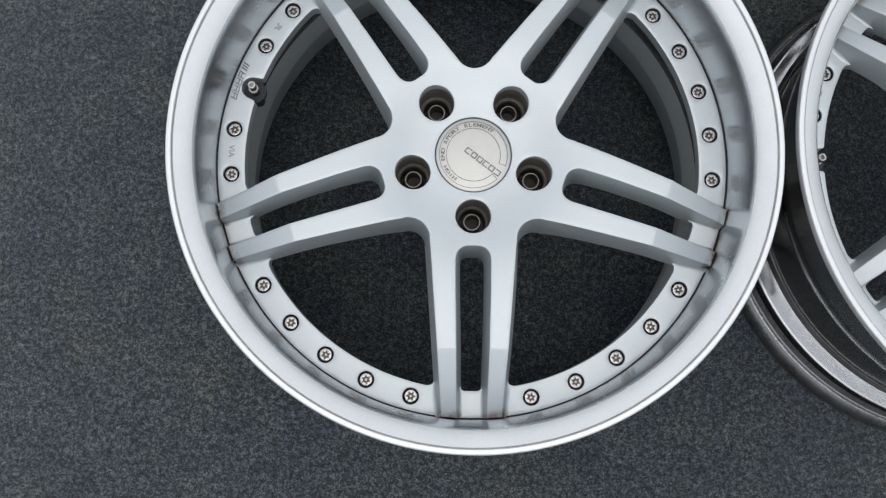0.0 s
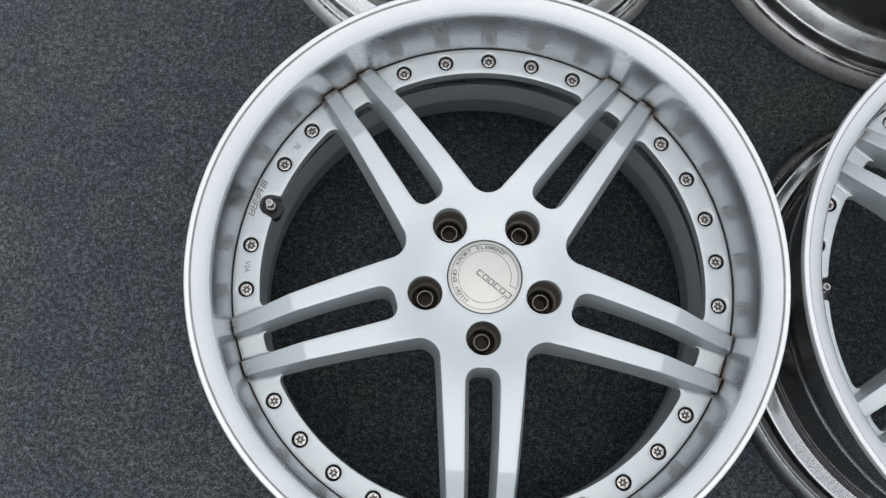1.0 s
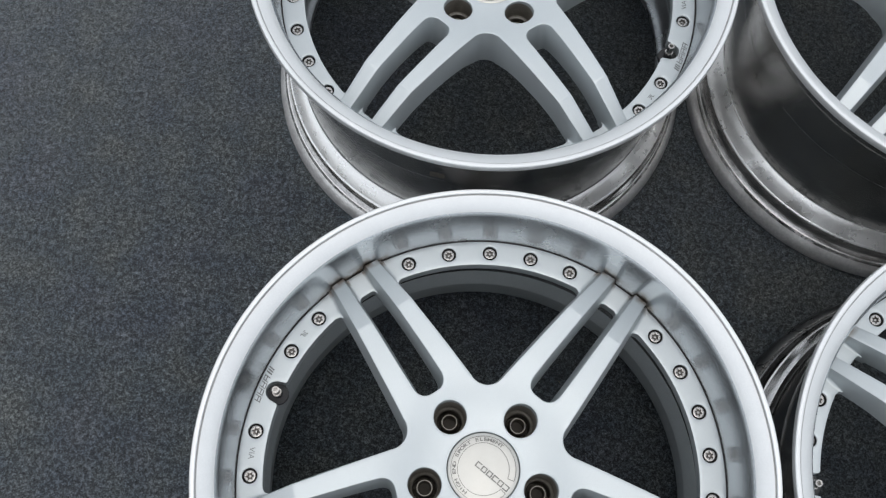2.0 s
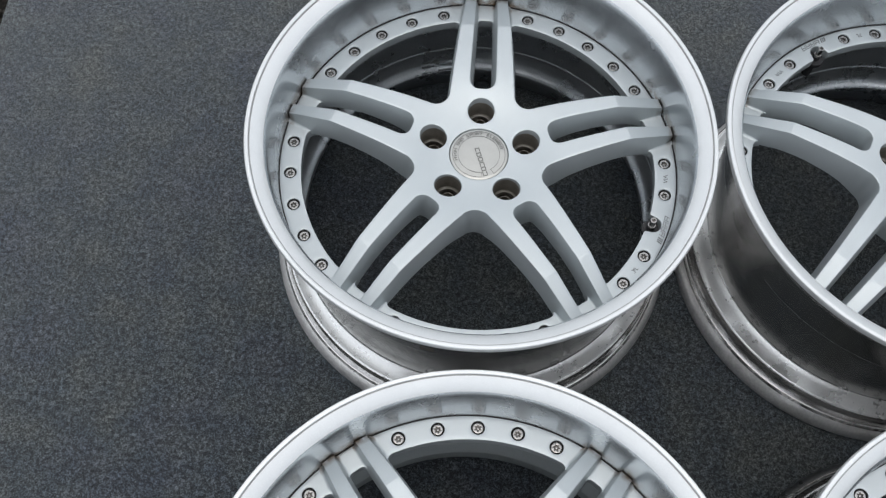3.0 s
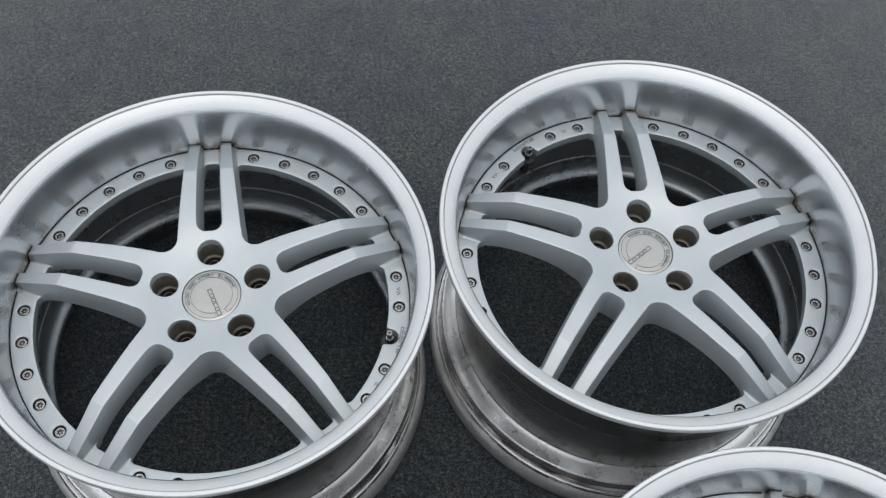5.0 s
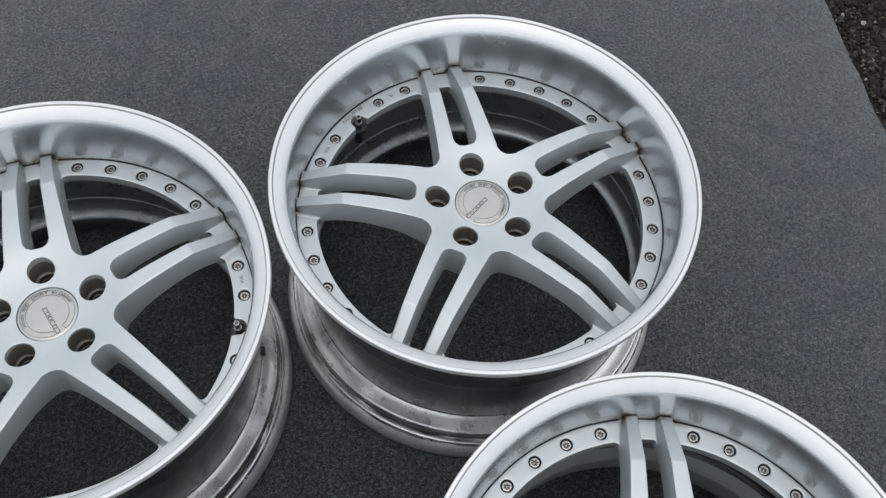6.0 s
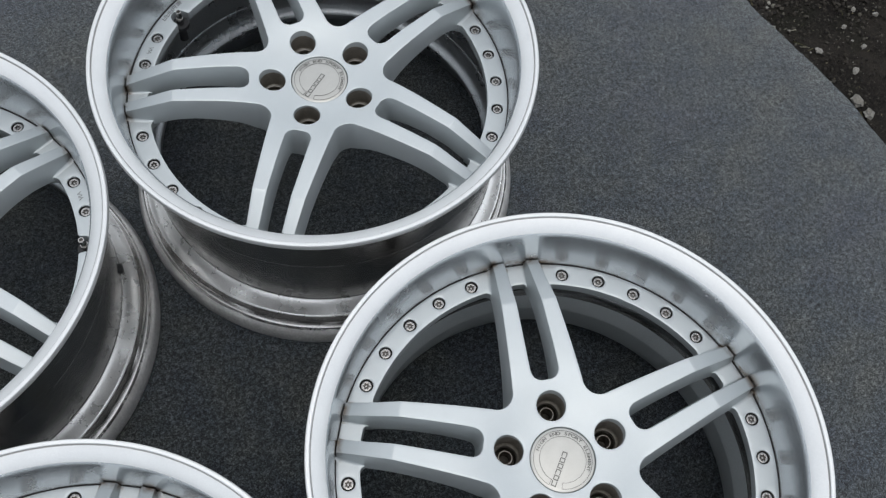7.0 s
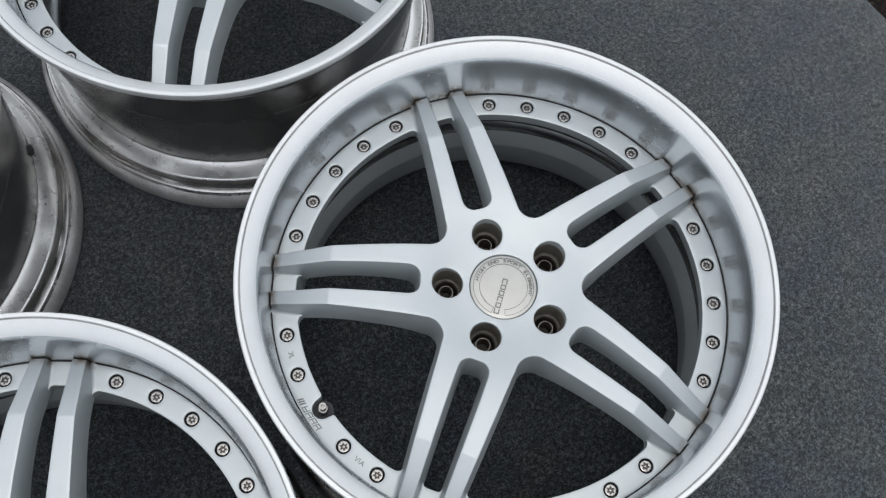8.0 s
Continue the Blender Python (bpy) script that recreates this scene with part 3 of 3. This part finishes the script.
def cap_meshes():
    body = lathe("center_cap", [(0.0, 0.0240), (0.0300, 0.0238), (0.0338, 0.0235), (0.0349, 0.0230), (0.0353, 0.0218), (0.0353, 0.006), (0.0, 0.006)], CAP, 96, False, 30)
    z = 0.0242

    def strip(r0, r1, a0, a1, steps):
        o = arc(0, 0, r1, radians(a0), radians(a1), steps)
        i = arc(0, 0, r0, radians(a0), radians(a1), steps)
        return [([o[k], o[k + 1], i[k + 1], i[k]][::-1], z) for k in range(steps)]
    w = 0.00026
    lines = strip(0.0317 - w, 0.0317 + w, 18, 351, 84) + strip(0.0252 - w, 0.0252 + w, 18, 351, 72)
    for a in (18, 351):
        c, s = math.cos(radians(a)), math.sin(radians(a))
        lines.append(([(0.0250 * c + w * s, 0.0250 * s - w * c), (0.0319 * c + w * s, 0.0319 * s - w * c), (0.0319 * c - w * s, 0.0319 * s + w * c), (0.0250 * c - w * s, 0.0250 * s + w * c)], z))
    rule = bars("cap_line", lines, ENGRAVED, 0.0001)
    words = "HIGH END SPORT ELEMENT"
    items, a0, a1 = [], 269.0, 91.0
    for i, ch in enumerate(words):
        if ch != " ":
            a = radians(a0 + (a1 - a0) * i / (len(words) - 1))
            items.append((ch, 0.0046, Matrix.Translation((0.02845 * math.cos(a), 0.02845 * math.sin(a), z)) @ Matrix.Rotation(a - math.pi / 2, 4, "Z") @ Matrix.Diagonal((1.45, 1, 1, 1))))
    text = lettering("cap_lettering", items, ENGRAVED, 0.0001, 0.00012)
    marks = []
    for i in range(6):
        x = -0.0088 + 0.0068 * i
        marks += [([(x, -0.0030), (x + 0.0058, -0.0030), (x + 0.0058, -0.0019), (x, -0.0019)], z), ([(x, 0.0017), (x + 0.0058, 0.0017), (x + 0.0058, 0.0028), (x, 0.0028)], z)]
        if i != 5:
            marks += [([(x, -0.0019), (x + 0.0012, -0.0019), (x + 0.0012, 0.0017), (x, 0.0017)], z)]
        if i % 3:
            marks += [([(x + 0.0046, -0.0019), (x + 0.0058, -0.0019), (x + 0.0058, 0.0017), (x + 0.0046, 0.0017)], z)]
    logo = bars("cap_logo", marks, ENGRAVED, 0.0001)
    return body, rule, text, logo


def ring_marks():
    """Cast marks on the mounting ring beside the valve."""
    z = 0.0001

    def at(r, deg, flip=False):
        a = VALVE_A + radians(deg)
        return Matrix.Translation((r * math.cos(a), r * math.sin(a), z)) @ Matrix.Rotation(a - math.pi / 2 + (math.pi if flip else 0), 4, "Z")
    via = lettering("cast_lettering", [("VIA", 0.0078, at(0.2302, 16.5, True))], CAST)
    quads = []

    def quad(m, q):
        pts = [m @ Vector((x, y, 0)) for x, y in q]
        quads.append(([(v.x, v.y) for v in pts], z))
    m = at(0.2300, -16.5, True)
    for x0, y0, x1, y1 in ((-0.0036, -0.0026, -0.0014, -0.0018), (-0.0020, -0.0018, -0.0012, 0.0026), (-0.0034, 0.0019, -0.0020, 0.0026), (-0.0004, -0.0012, 0.0004, 0.0026),
                           (0.0012, -0.0026, 0.0020, 0.0026), (0.0020, -0.0026, 0.0038, -0.0018)):
        quad(m, [(x0, y0), (x1, y0), (x1, y1), (x0, y1)])
    badge = bars("cast_mark", quads, CAST, 0.0001)
    quads2 = []

    def slant(m, x0, y0, x1, y1):
        q = [(x0 + 0.25 * y0, y0), (x1 + 0.25 * y0, y0), (x1 + 0.25 * y1, y1), (x0 + 0.25 * y1, y1)]
        quads2.append(([tuple((m @ Vector((x, y, 0)))[:2]) for x, y in q], z))
    for i in range(3):
        slant(at(0.2378, -4.9 + 0.62 * i, True), -0.0008, -0.0032, 0.0008, 0.0032)
    for i in range(4):
        m = at(0.2376, -2.1 + 1.75 * i, True)
        for box in ((-0.0030, -0.0032, -0.0020, 0.0032), (0.0020, -0.0032, 0.0030, 0.0032), (-0.0020, 0.0022 if i else -0.0032, 0.0020, 0.0032 if i else -0.0022), (-0.0020, -0.0006, 0.0020, 0.0004)):
            slant(m, *box)
    logo = bars("cast_logo", quads2, CAST, 0.0001)
    return via, badge, logo


def tube_between(a, b, r0, r1, n=20, cap=True, hollow=0.0):
    a, b = Vector(a), Vector(b)
    q = (b - a).to_track_quat("Z", "Y").to_matrix()
    h = (b - a).length
    prof = [(r0, 0), (r1, h)] + ([(hollow, h), (hollow, h - 0.006), (0, h - 0.006)] if hollow else [(0, h)] if cap else [])
    verts, faces = [], []
    for r, z in prof:
        verts += [tuple(a + q @ Vector((max(r, 1e-5) * math.cos(2 * math.pi * i / n), max(r, 1e-5) * math.sin(2 * math.pi * i / n), z))) for i in range(n)]
    for k in range(len(prof) - 1):
        faces += [(k * n + i, k * n + (i + 1) % n, (k + 1) * n + (i + 1) % n, (k + 1) * n + i) for i in range(n)]
    return verts, faces


def valve_meshes():
    c, s = math.cos(VALVE_A), math.sin(VALVE_A)

    def on(r, z):
        return (r * c, r * s, z)
    v, f = tube_between(on(0.2244, -0.045), on(0.2228, -0.006), 0.0058, 0.0046)
    # Black disc added below the scoop to darken the recess behind the stem.
    v2, f2 = tube_between(on(0.2235, -0.018), on(0.2235, -0.0125), 0.0112, 0.0112, 28)
    f += [tuple(len(v) + i for i in q) for q in f2]
    rubber = mesh_of("valve_base", v + v2, f, [RUBBER])
    v, f = tube_between(on(0.2228, -0.006), on(0.2224, 0.010), 0.0037, 0.0036, 20, True, 0.0022)
    v2, f2 = tube_between(on(0.2228, -0.0055), on(0.2227, -0.002), 0.0046, 0.0046, 20)
    f += [tuple(len(v) + i for i in q) for q in f2]
    stem = mesh_of("valve_stem", v + v2, f, [BOLT])
    return rubber, stem


SEAT_PROFILE = [(0.0161, 0.0205), (0.0160, -0.0020), (0.0156, -0.0032), (0.0138, -0.0046), (0.0131, -0.0052), (0.0127, -0.0085), (0.0125, -0.0100), (0.0122, -0.0260), (0.0, -0.0262)]
STAR, RING, BOLT_ME, CAP_ME, MARK_ME, VALVE_ME = star_mesh(), plate_mesh(), bolt_mesh(), cap_meshes(), ring_marks(), valve_meshes()
SEAT_ME = lathe("lug_seat", SEAT_PROFILE, [SEAT, SEAT_RIM, HOLLOW], 36, False, 40, [0, 0, 1, 1, 1, 0, 2, 2])
SEAT_RING = lathe("lug_ring", [(0.0069, -0.0060), (0.0072, -0.0052), (0.0078, -0.0052), (0.0081, -0.0060), (0.0081, -0.026), (0.0069, -0.026)], [SEAT_RIM, HOLLOW], 36, True, 35, [0, 0, 0, 1, 1, 1])
SEAL_ME = lathe("seam_seal", [(0.2424, -0.0010), (0.2428, 0.0004), (0.2438, 0.0007), (0.2443, 0.0002), (0.2436, -0.0040)], SEAL_AND_GAP, 200)


def build_wheel(zp, lip_h, wall, front, label):
    """A three-piece wheel lying face up; its origin on the floor, the first spoke along x, the valve in the field after it."""
    wheel = tagged(new("alloy_wheel"), label, "wheel", "set of four wheels")
    up = Matrix.Translation((0, 0, zp))
    part("outer_lip", lip_mesh(lip_h, 0.2483 if front else 0.2456, "outer_lip"), wheel, up, "satin polished aluminium stepped lip")
    part("inner_barrel", barrel_mesh(zp, wall, front, "inner_barrel", BARREL_PAINTED if front else BARREL_DULL), wheel, up, "scuffed bare aluminium barrel")
    part("spoke_star", STAR, wheel, up, "silver painted five twin-spoke centre")
    part("mounting_ring", RING, wheel, up)
    part("seam_seal", SEAL_ME, wheel, up, "dark sealant line")
    for a in bolt_angles():
        part("rim_bolt", BOLT_ME, wheel, up @ Matrix.Translation((BOLT_R * math.cos(a), BOLT_R * math.sin(a), 0)) @ Matrix.Rotation(a * 7.3, 4, "Z"))
    for k in range(5):
        a = radians(72) * k
        m = up @ Matrix.Translation((0.0591 * math.cos(a), 0.0591 * math.sin(a), 0))
        seat = part("lug_seat", SEAT_ME, wheel, m, "dusty bored lug seat")
        part("lug_ring", SEAT_RING, seat)
    cap = part("center_cap", CAP_ME[0], wheel, up @ Matrix.Translation((0, 0, -0.0011)), "pale brushed metal cap with engraved ring")
    for name, me in zip(("cap_line", "cap_lettering", "cap_logo"), CAP_ME[1:]):
        part(name, me, cap)
    for name, me in zip(("cast_lettering", "cast_mark", "cast_logo"), MARK_ME):
        part(name, me, wheel, up)
    valve = part("valve_base", VALVE_ME[0], wheel, up, "black rubber valve base")
    part("valve_stem", VALVE_ME[1], valve, None, "nickel valve stem")
    a, r, z = radians(41.5), (0.2345 if front else 0.2386), (0.100 if front else 0.081)
    v, f = tube_between((r * math.cos(a) - 0.006 * math.cos(a), r * math.sin(a) - 0.006 * math.sin(a), z), ((r + 0.003) * math.cos(a), (r + 0.003) * math.sin(a), z), 0.0085, 0.0062, 24, True, 0.0030)
    part("valve_grommet", mesh_of("valve_grommet", v, f, [RUBBER]), wheel, None, "black rubber valve grommet")
    return wheel


def turn_cap(wheel, degrees):
    for ob in wheel.children:
        if ob.name.startswith("center_cap"):
            ob.matrix_basis = Matrix.Translation(ob.matrix_basis.translation) @ Matrix.Rotation(radians(degrees), 4, "Z")


ground_sheet()
carpet_sheet()
front = build_wheel(0.1927, 0.0795, 0.2375, True, "silver five twin-spoke wheel with stepped lip lying on carpet")
front.matrix_basis = pose(0, 0, 0, 0, 0, 126)
turn_cap(front, -37 - 126)
front_2 = copy_thing(front, pose(0.5544, -0.0003, 0, 0, 0, 142.63))
turn_cap(front_2, -142 - 142.63)
rear = build_wheel(0.2014, 0.0890, 0.2362, False, "silver five twin-spoke wheel with deep lip lying on carpet")
rear.matrix_basis = pose(-0.0127, 0.5570, 0, 0, 0, 305.47)
turn_cap(rear, -72 - 305.47)
rear_2 = copy_thing(rear, pose(0.5405, 0.5588, 0, 0, 0, 84.89))
turn_cap(rear_2, -148 - 84.89)


def barrel_sticker(wheel, a, z, r, w, h):
    """What is left of a small label on a barrel, curved with it."""
    n, verts = 8, []
    for i in range(n + 1):
        b = a + (i / n - 0.5) * w / r
        verts += [((r + q) * math.cos(b), (r + q) * math.sin(b), z + y * h) for y, q in ((-0.5, 0.0), (0.5, 0.0006))]
    faces = [(2 * i, 2 * i + 2, 2 * i + 3, 2 * i + 1) for i in range(n)]
    part("barrel_sticker", mesh_of("barrel_sticker", verts, faces, [STICKER]), wheel, None, "worn dark sticker remnant")


barrel_sticker(rear, radians(313.3), 0.2005, 0.2469, 0.017, 0.014)


def scratches(wheel, a, z, r, reach, count, seed):
    """A cluster of short dark scratches on a barrel, curved with it."""
    rng = random.Random(seed)
    verts, faces = [], []
    for _ in range(count):
        u0, v0, tilt, size, w = rng.uniform(-reach, reach), rng.uniform(-reach, reach) * 0.7, rng.uniform(0.3, 2.2), rng.uniform(0.003, 0.007), rng.uniform(0.0003, 0.0007)
        k = len(verts)
        for t, wide in ((-1.0, 0.1), (-0.4, 1.0), (0.3, 0.8), (1.0, 0.1)):
            for side in (-1, 1):
                u = u0 + t * size * math.cos(tilt) - side * wide * w * math.sin(tilt)
                v = v0 + t * size * math.sin(tilt) + side * wide * w * math.cos(tilt)
                b, rr = a + u / r, r + v * 0.085 + 0.0005
                verts.append((rr * math.cos(b), rr * math.sin(b), z + v))
        faces += [(k + 2 * i, k + 2 * i + 2, k + 2 * i + 3, k + 2 * i + 1) for i in range(3)]
    part("scratch_mark", mesh_of("scratch_mark", verts, faces, [STICKER]), wheel, None, "short dark scratches")


scratches(rear_2, radians(115.6), 0.166, 0.2440, 0.008, 8, 3)
scratches(rear_2, radians(181.5), 0.190, 0.2462, 0.012, 9, 8)


# ---- gravel beside the carpet ----
def stone(rng, size, flat=0.6, detail=1):
    bm = bmesh.new()
    bmesh.ops.create_icosphere(bm, subdivisions=detail, radius=1.0)
    k = rng.uniform(0, 100)
    sx, sy, sz = size * rng.uniform(0.7, 1.2), size * rng.uniform(0.6, 1.0), size * flat * rng.uniform(0.6, 1.1)
    turn = Matrix.Rotation(rng.uniform(0, 6.28), 3, "Z") @ Matrix.Rotation(rng.uniform(-0.4, 0.4), 3, "X")
    verts = [turn @ Vector((v.co.x * sx, v.co.y * sy, v.co.z * sz)) * (1 + 0.60 * noise.noise(v.co * 1.5 + Vector((k, 0, 0))) + 0.30 * noise.noise(v.co * 3.3 + Vector((0, k, 0)))) for v in bm.verts]
    faces = [tuple(v.index for v in f.verts) for f in bm.faces]
    bm.free()
    return verts, faces


def gravel_field():
    rng = random.Random(5)
    shapes = [stone(rng, 1.0) for _ in range(24)]
    verts, faces = [], []
    for i in range(52000):
        y = rng.gauss(0.62, 0.48)
        if i % 8:
            x = bent(RIGHT_EDGE, y) + 0.004 + abs(rng.gauss(0, 0.30))
        else:
            x, y = bent(LEFT_EDGE, y) - 0.004 - abs(rng.gauss(0, 0.22)), y
        bed = min(1.0, max(0.0, (y - 0.47 + 0.20 * noise.noise((x * 8, y * 8, 4))) / 0.12))
        if rng.random() > 0.42 + 0.58 * bed:
            continue
        size = 0.0006 + (0.0030 + 0.0030 * bed) * rng.random() ** (3.4 - 1.2 * bed)
        v, f = shapes[rng.randrange(24)]
        a, s = rng.uniform(0, 6.28), len(verts)
        c, d = math.cos(a) * size, math.sin(a) * size
        verts += [(x + p.x * c - p.y * d, y + p.x * d + p.y * c, -0.0135 + size * 0.25 + p.z * size) for p in v]
        faces += [tuple(s + q for q in g) for g in f]
    return tagged(new("gravel", mesh_of("gravel", verts, faces, [GRAVEL], True, 50)), "small grey and brown gravel strewn on soil", "gravel", kind="stuff")


gravel_field()
rng = random.Random(11)
for x, y, size in ((1.352, 0.290, 0.0105), (1.353, 0.262, 0.0095), (1.392, 0.339, 0.0062), (1.437, 0.372, 0.0055), (1.501, 0.416, 0.0070), (1.434, 0.420, 0.0045), (1.362, 0.399, 0.0055), (1.42, 0.87, 0.0075), (1.455, 0.76, 0.0060), (1.40, 0.62, 0.0050), (1.47, 0.55, 0.0065), (1.405, 0.20, 0.0060)):
    v, f = stone(rng, size, 0.7, 2)
    tagged(new("pebble", mesh_of("pebble", [p + Vector((x + 0.007, y + 0.003, -0.0135 + size * 0.35)) for p in v], f, [PALE], True, 40)), "pale grey angular pebble lying on soil", "pebble", "pebbles beside the carpet")


def straw_bits():
    """Thin dry stalks lying on the soil."""
    rng = random.Random(23)
    verts, faces = [], []
    for i in range(420):
        y = rng.gauss(0.65, 0.45)
        x = bent(RIGHT_EDGE, y) + 0.006 + rng.random() ** 1.5 * 0.6
        a, half, w = rng.uniform(0, 3.14), rng.uniform(0.0012, 0.0018 + 0.007 * rng.random() ** 2), rng.uniform(0.0003, 0.0007)
        if i < 3:
            x, y, a, half = 1.347 + 0.004 * i, 0.428 - 0.009 * i, 2.2 + 0.5 * i, 0.011 - 0.002 * i
        c, d, z, s = math.cos(a), math.sin(a), -0.0105 + rng.uniform(0, 0.002), len(verts)
        for t, u in ((-1, -1), (1, -1), (1, 1), (-1, 1)):
            verts.append((x + t * half * c - u * w * d, y + t * half * d + u * w * c, z + 0.0012 * t * math.sin(i)))
        verts.append((x, y, z + 0.0009))
        faces += [(s, s + 1, s + 4), (s + 1, s + 2, s + 4), (s + 2, s + 3, s + 4), (s + 3, s, s + 4)]
    return tagged(new("straw", mesh_of("straw", verts, faces, [STRAW], False)), "short dry straw bits scattered on soil", "straw", kind="stuff")


straw_bits()


def lint_fibres():
    """Short pale fibres and dry bits caught on the carpet."""
    rng = random.Random(31)
    verts, faces = [], []
    spots = [(1.101, -0.031), (0.997, 0.698)] + [(rng.uniform(-0.5, 1.3), rng.uniform(-0.5, 1.1)) for _ in range(70)]
    for x, y in spots:
        a, size, w, curl = rng.uniform(0, 6.28), rng.uniform(0.0015, 0.0048), rng.uniform(0.00025, 0.0005), rng.uniform(-1.2, 1.2)
        s, px, py = len(verts), x, y
        for i in range(5):
            c, d = math.cos(a + curl * i / 4), math.sin(a + curl * i / 4)
            z = 0.0012 + 0.0006 * math.sin(i * 0.8)
            verts += [(px - d * w, py + c * w, z), (px, py, z + 0.0005), (px + d * w, py - c * w, z)]
            px, py = px + c * size / 4, py + d * size / 4
        faces += [(s + 3 * i + j, s + 3 * i + j + 1, s + 3 * i + j + 4, s + 3 * i + j + 3) for i in range(4) for j in range(2)]
    return tagged(new("lint", mesh_of("lint", verts, faces, [STRAW])), "short pale lint fibres scattered on carpet", "lint", kind="stuff")


lint_fibres()
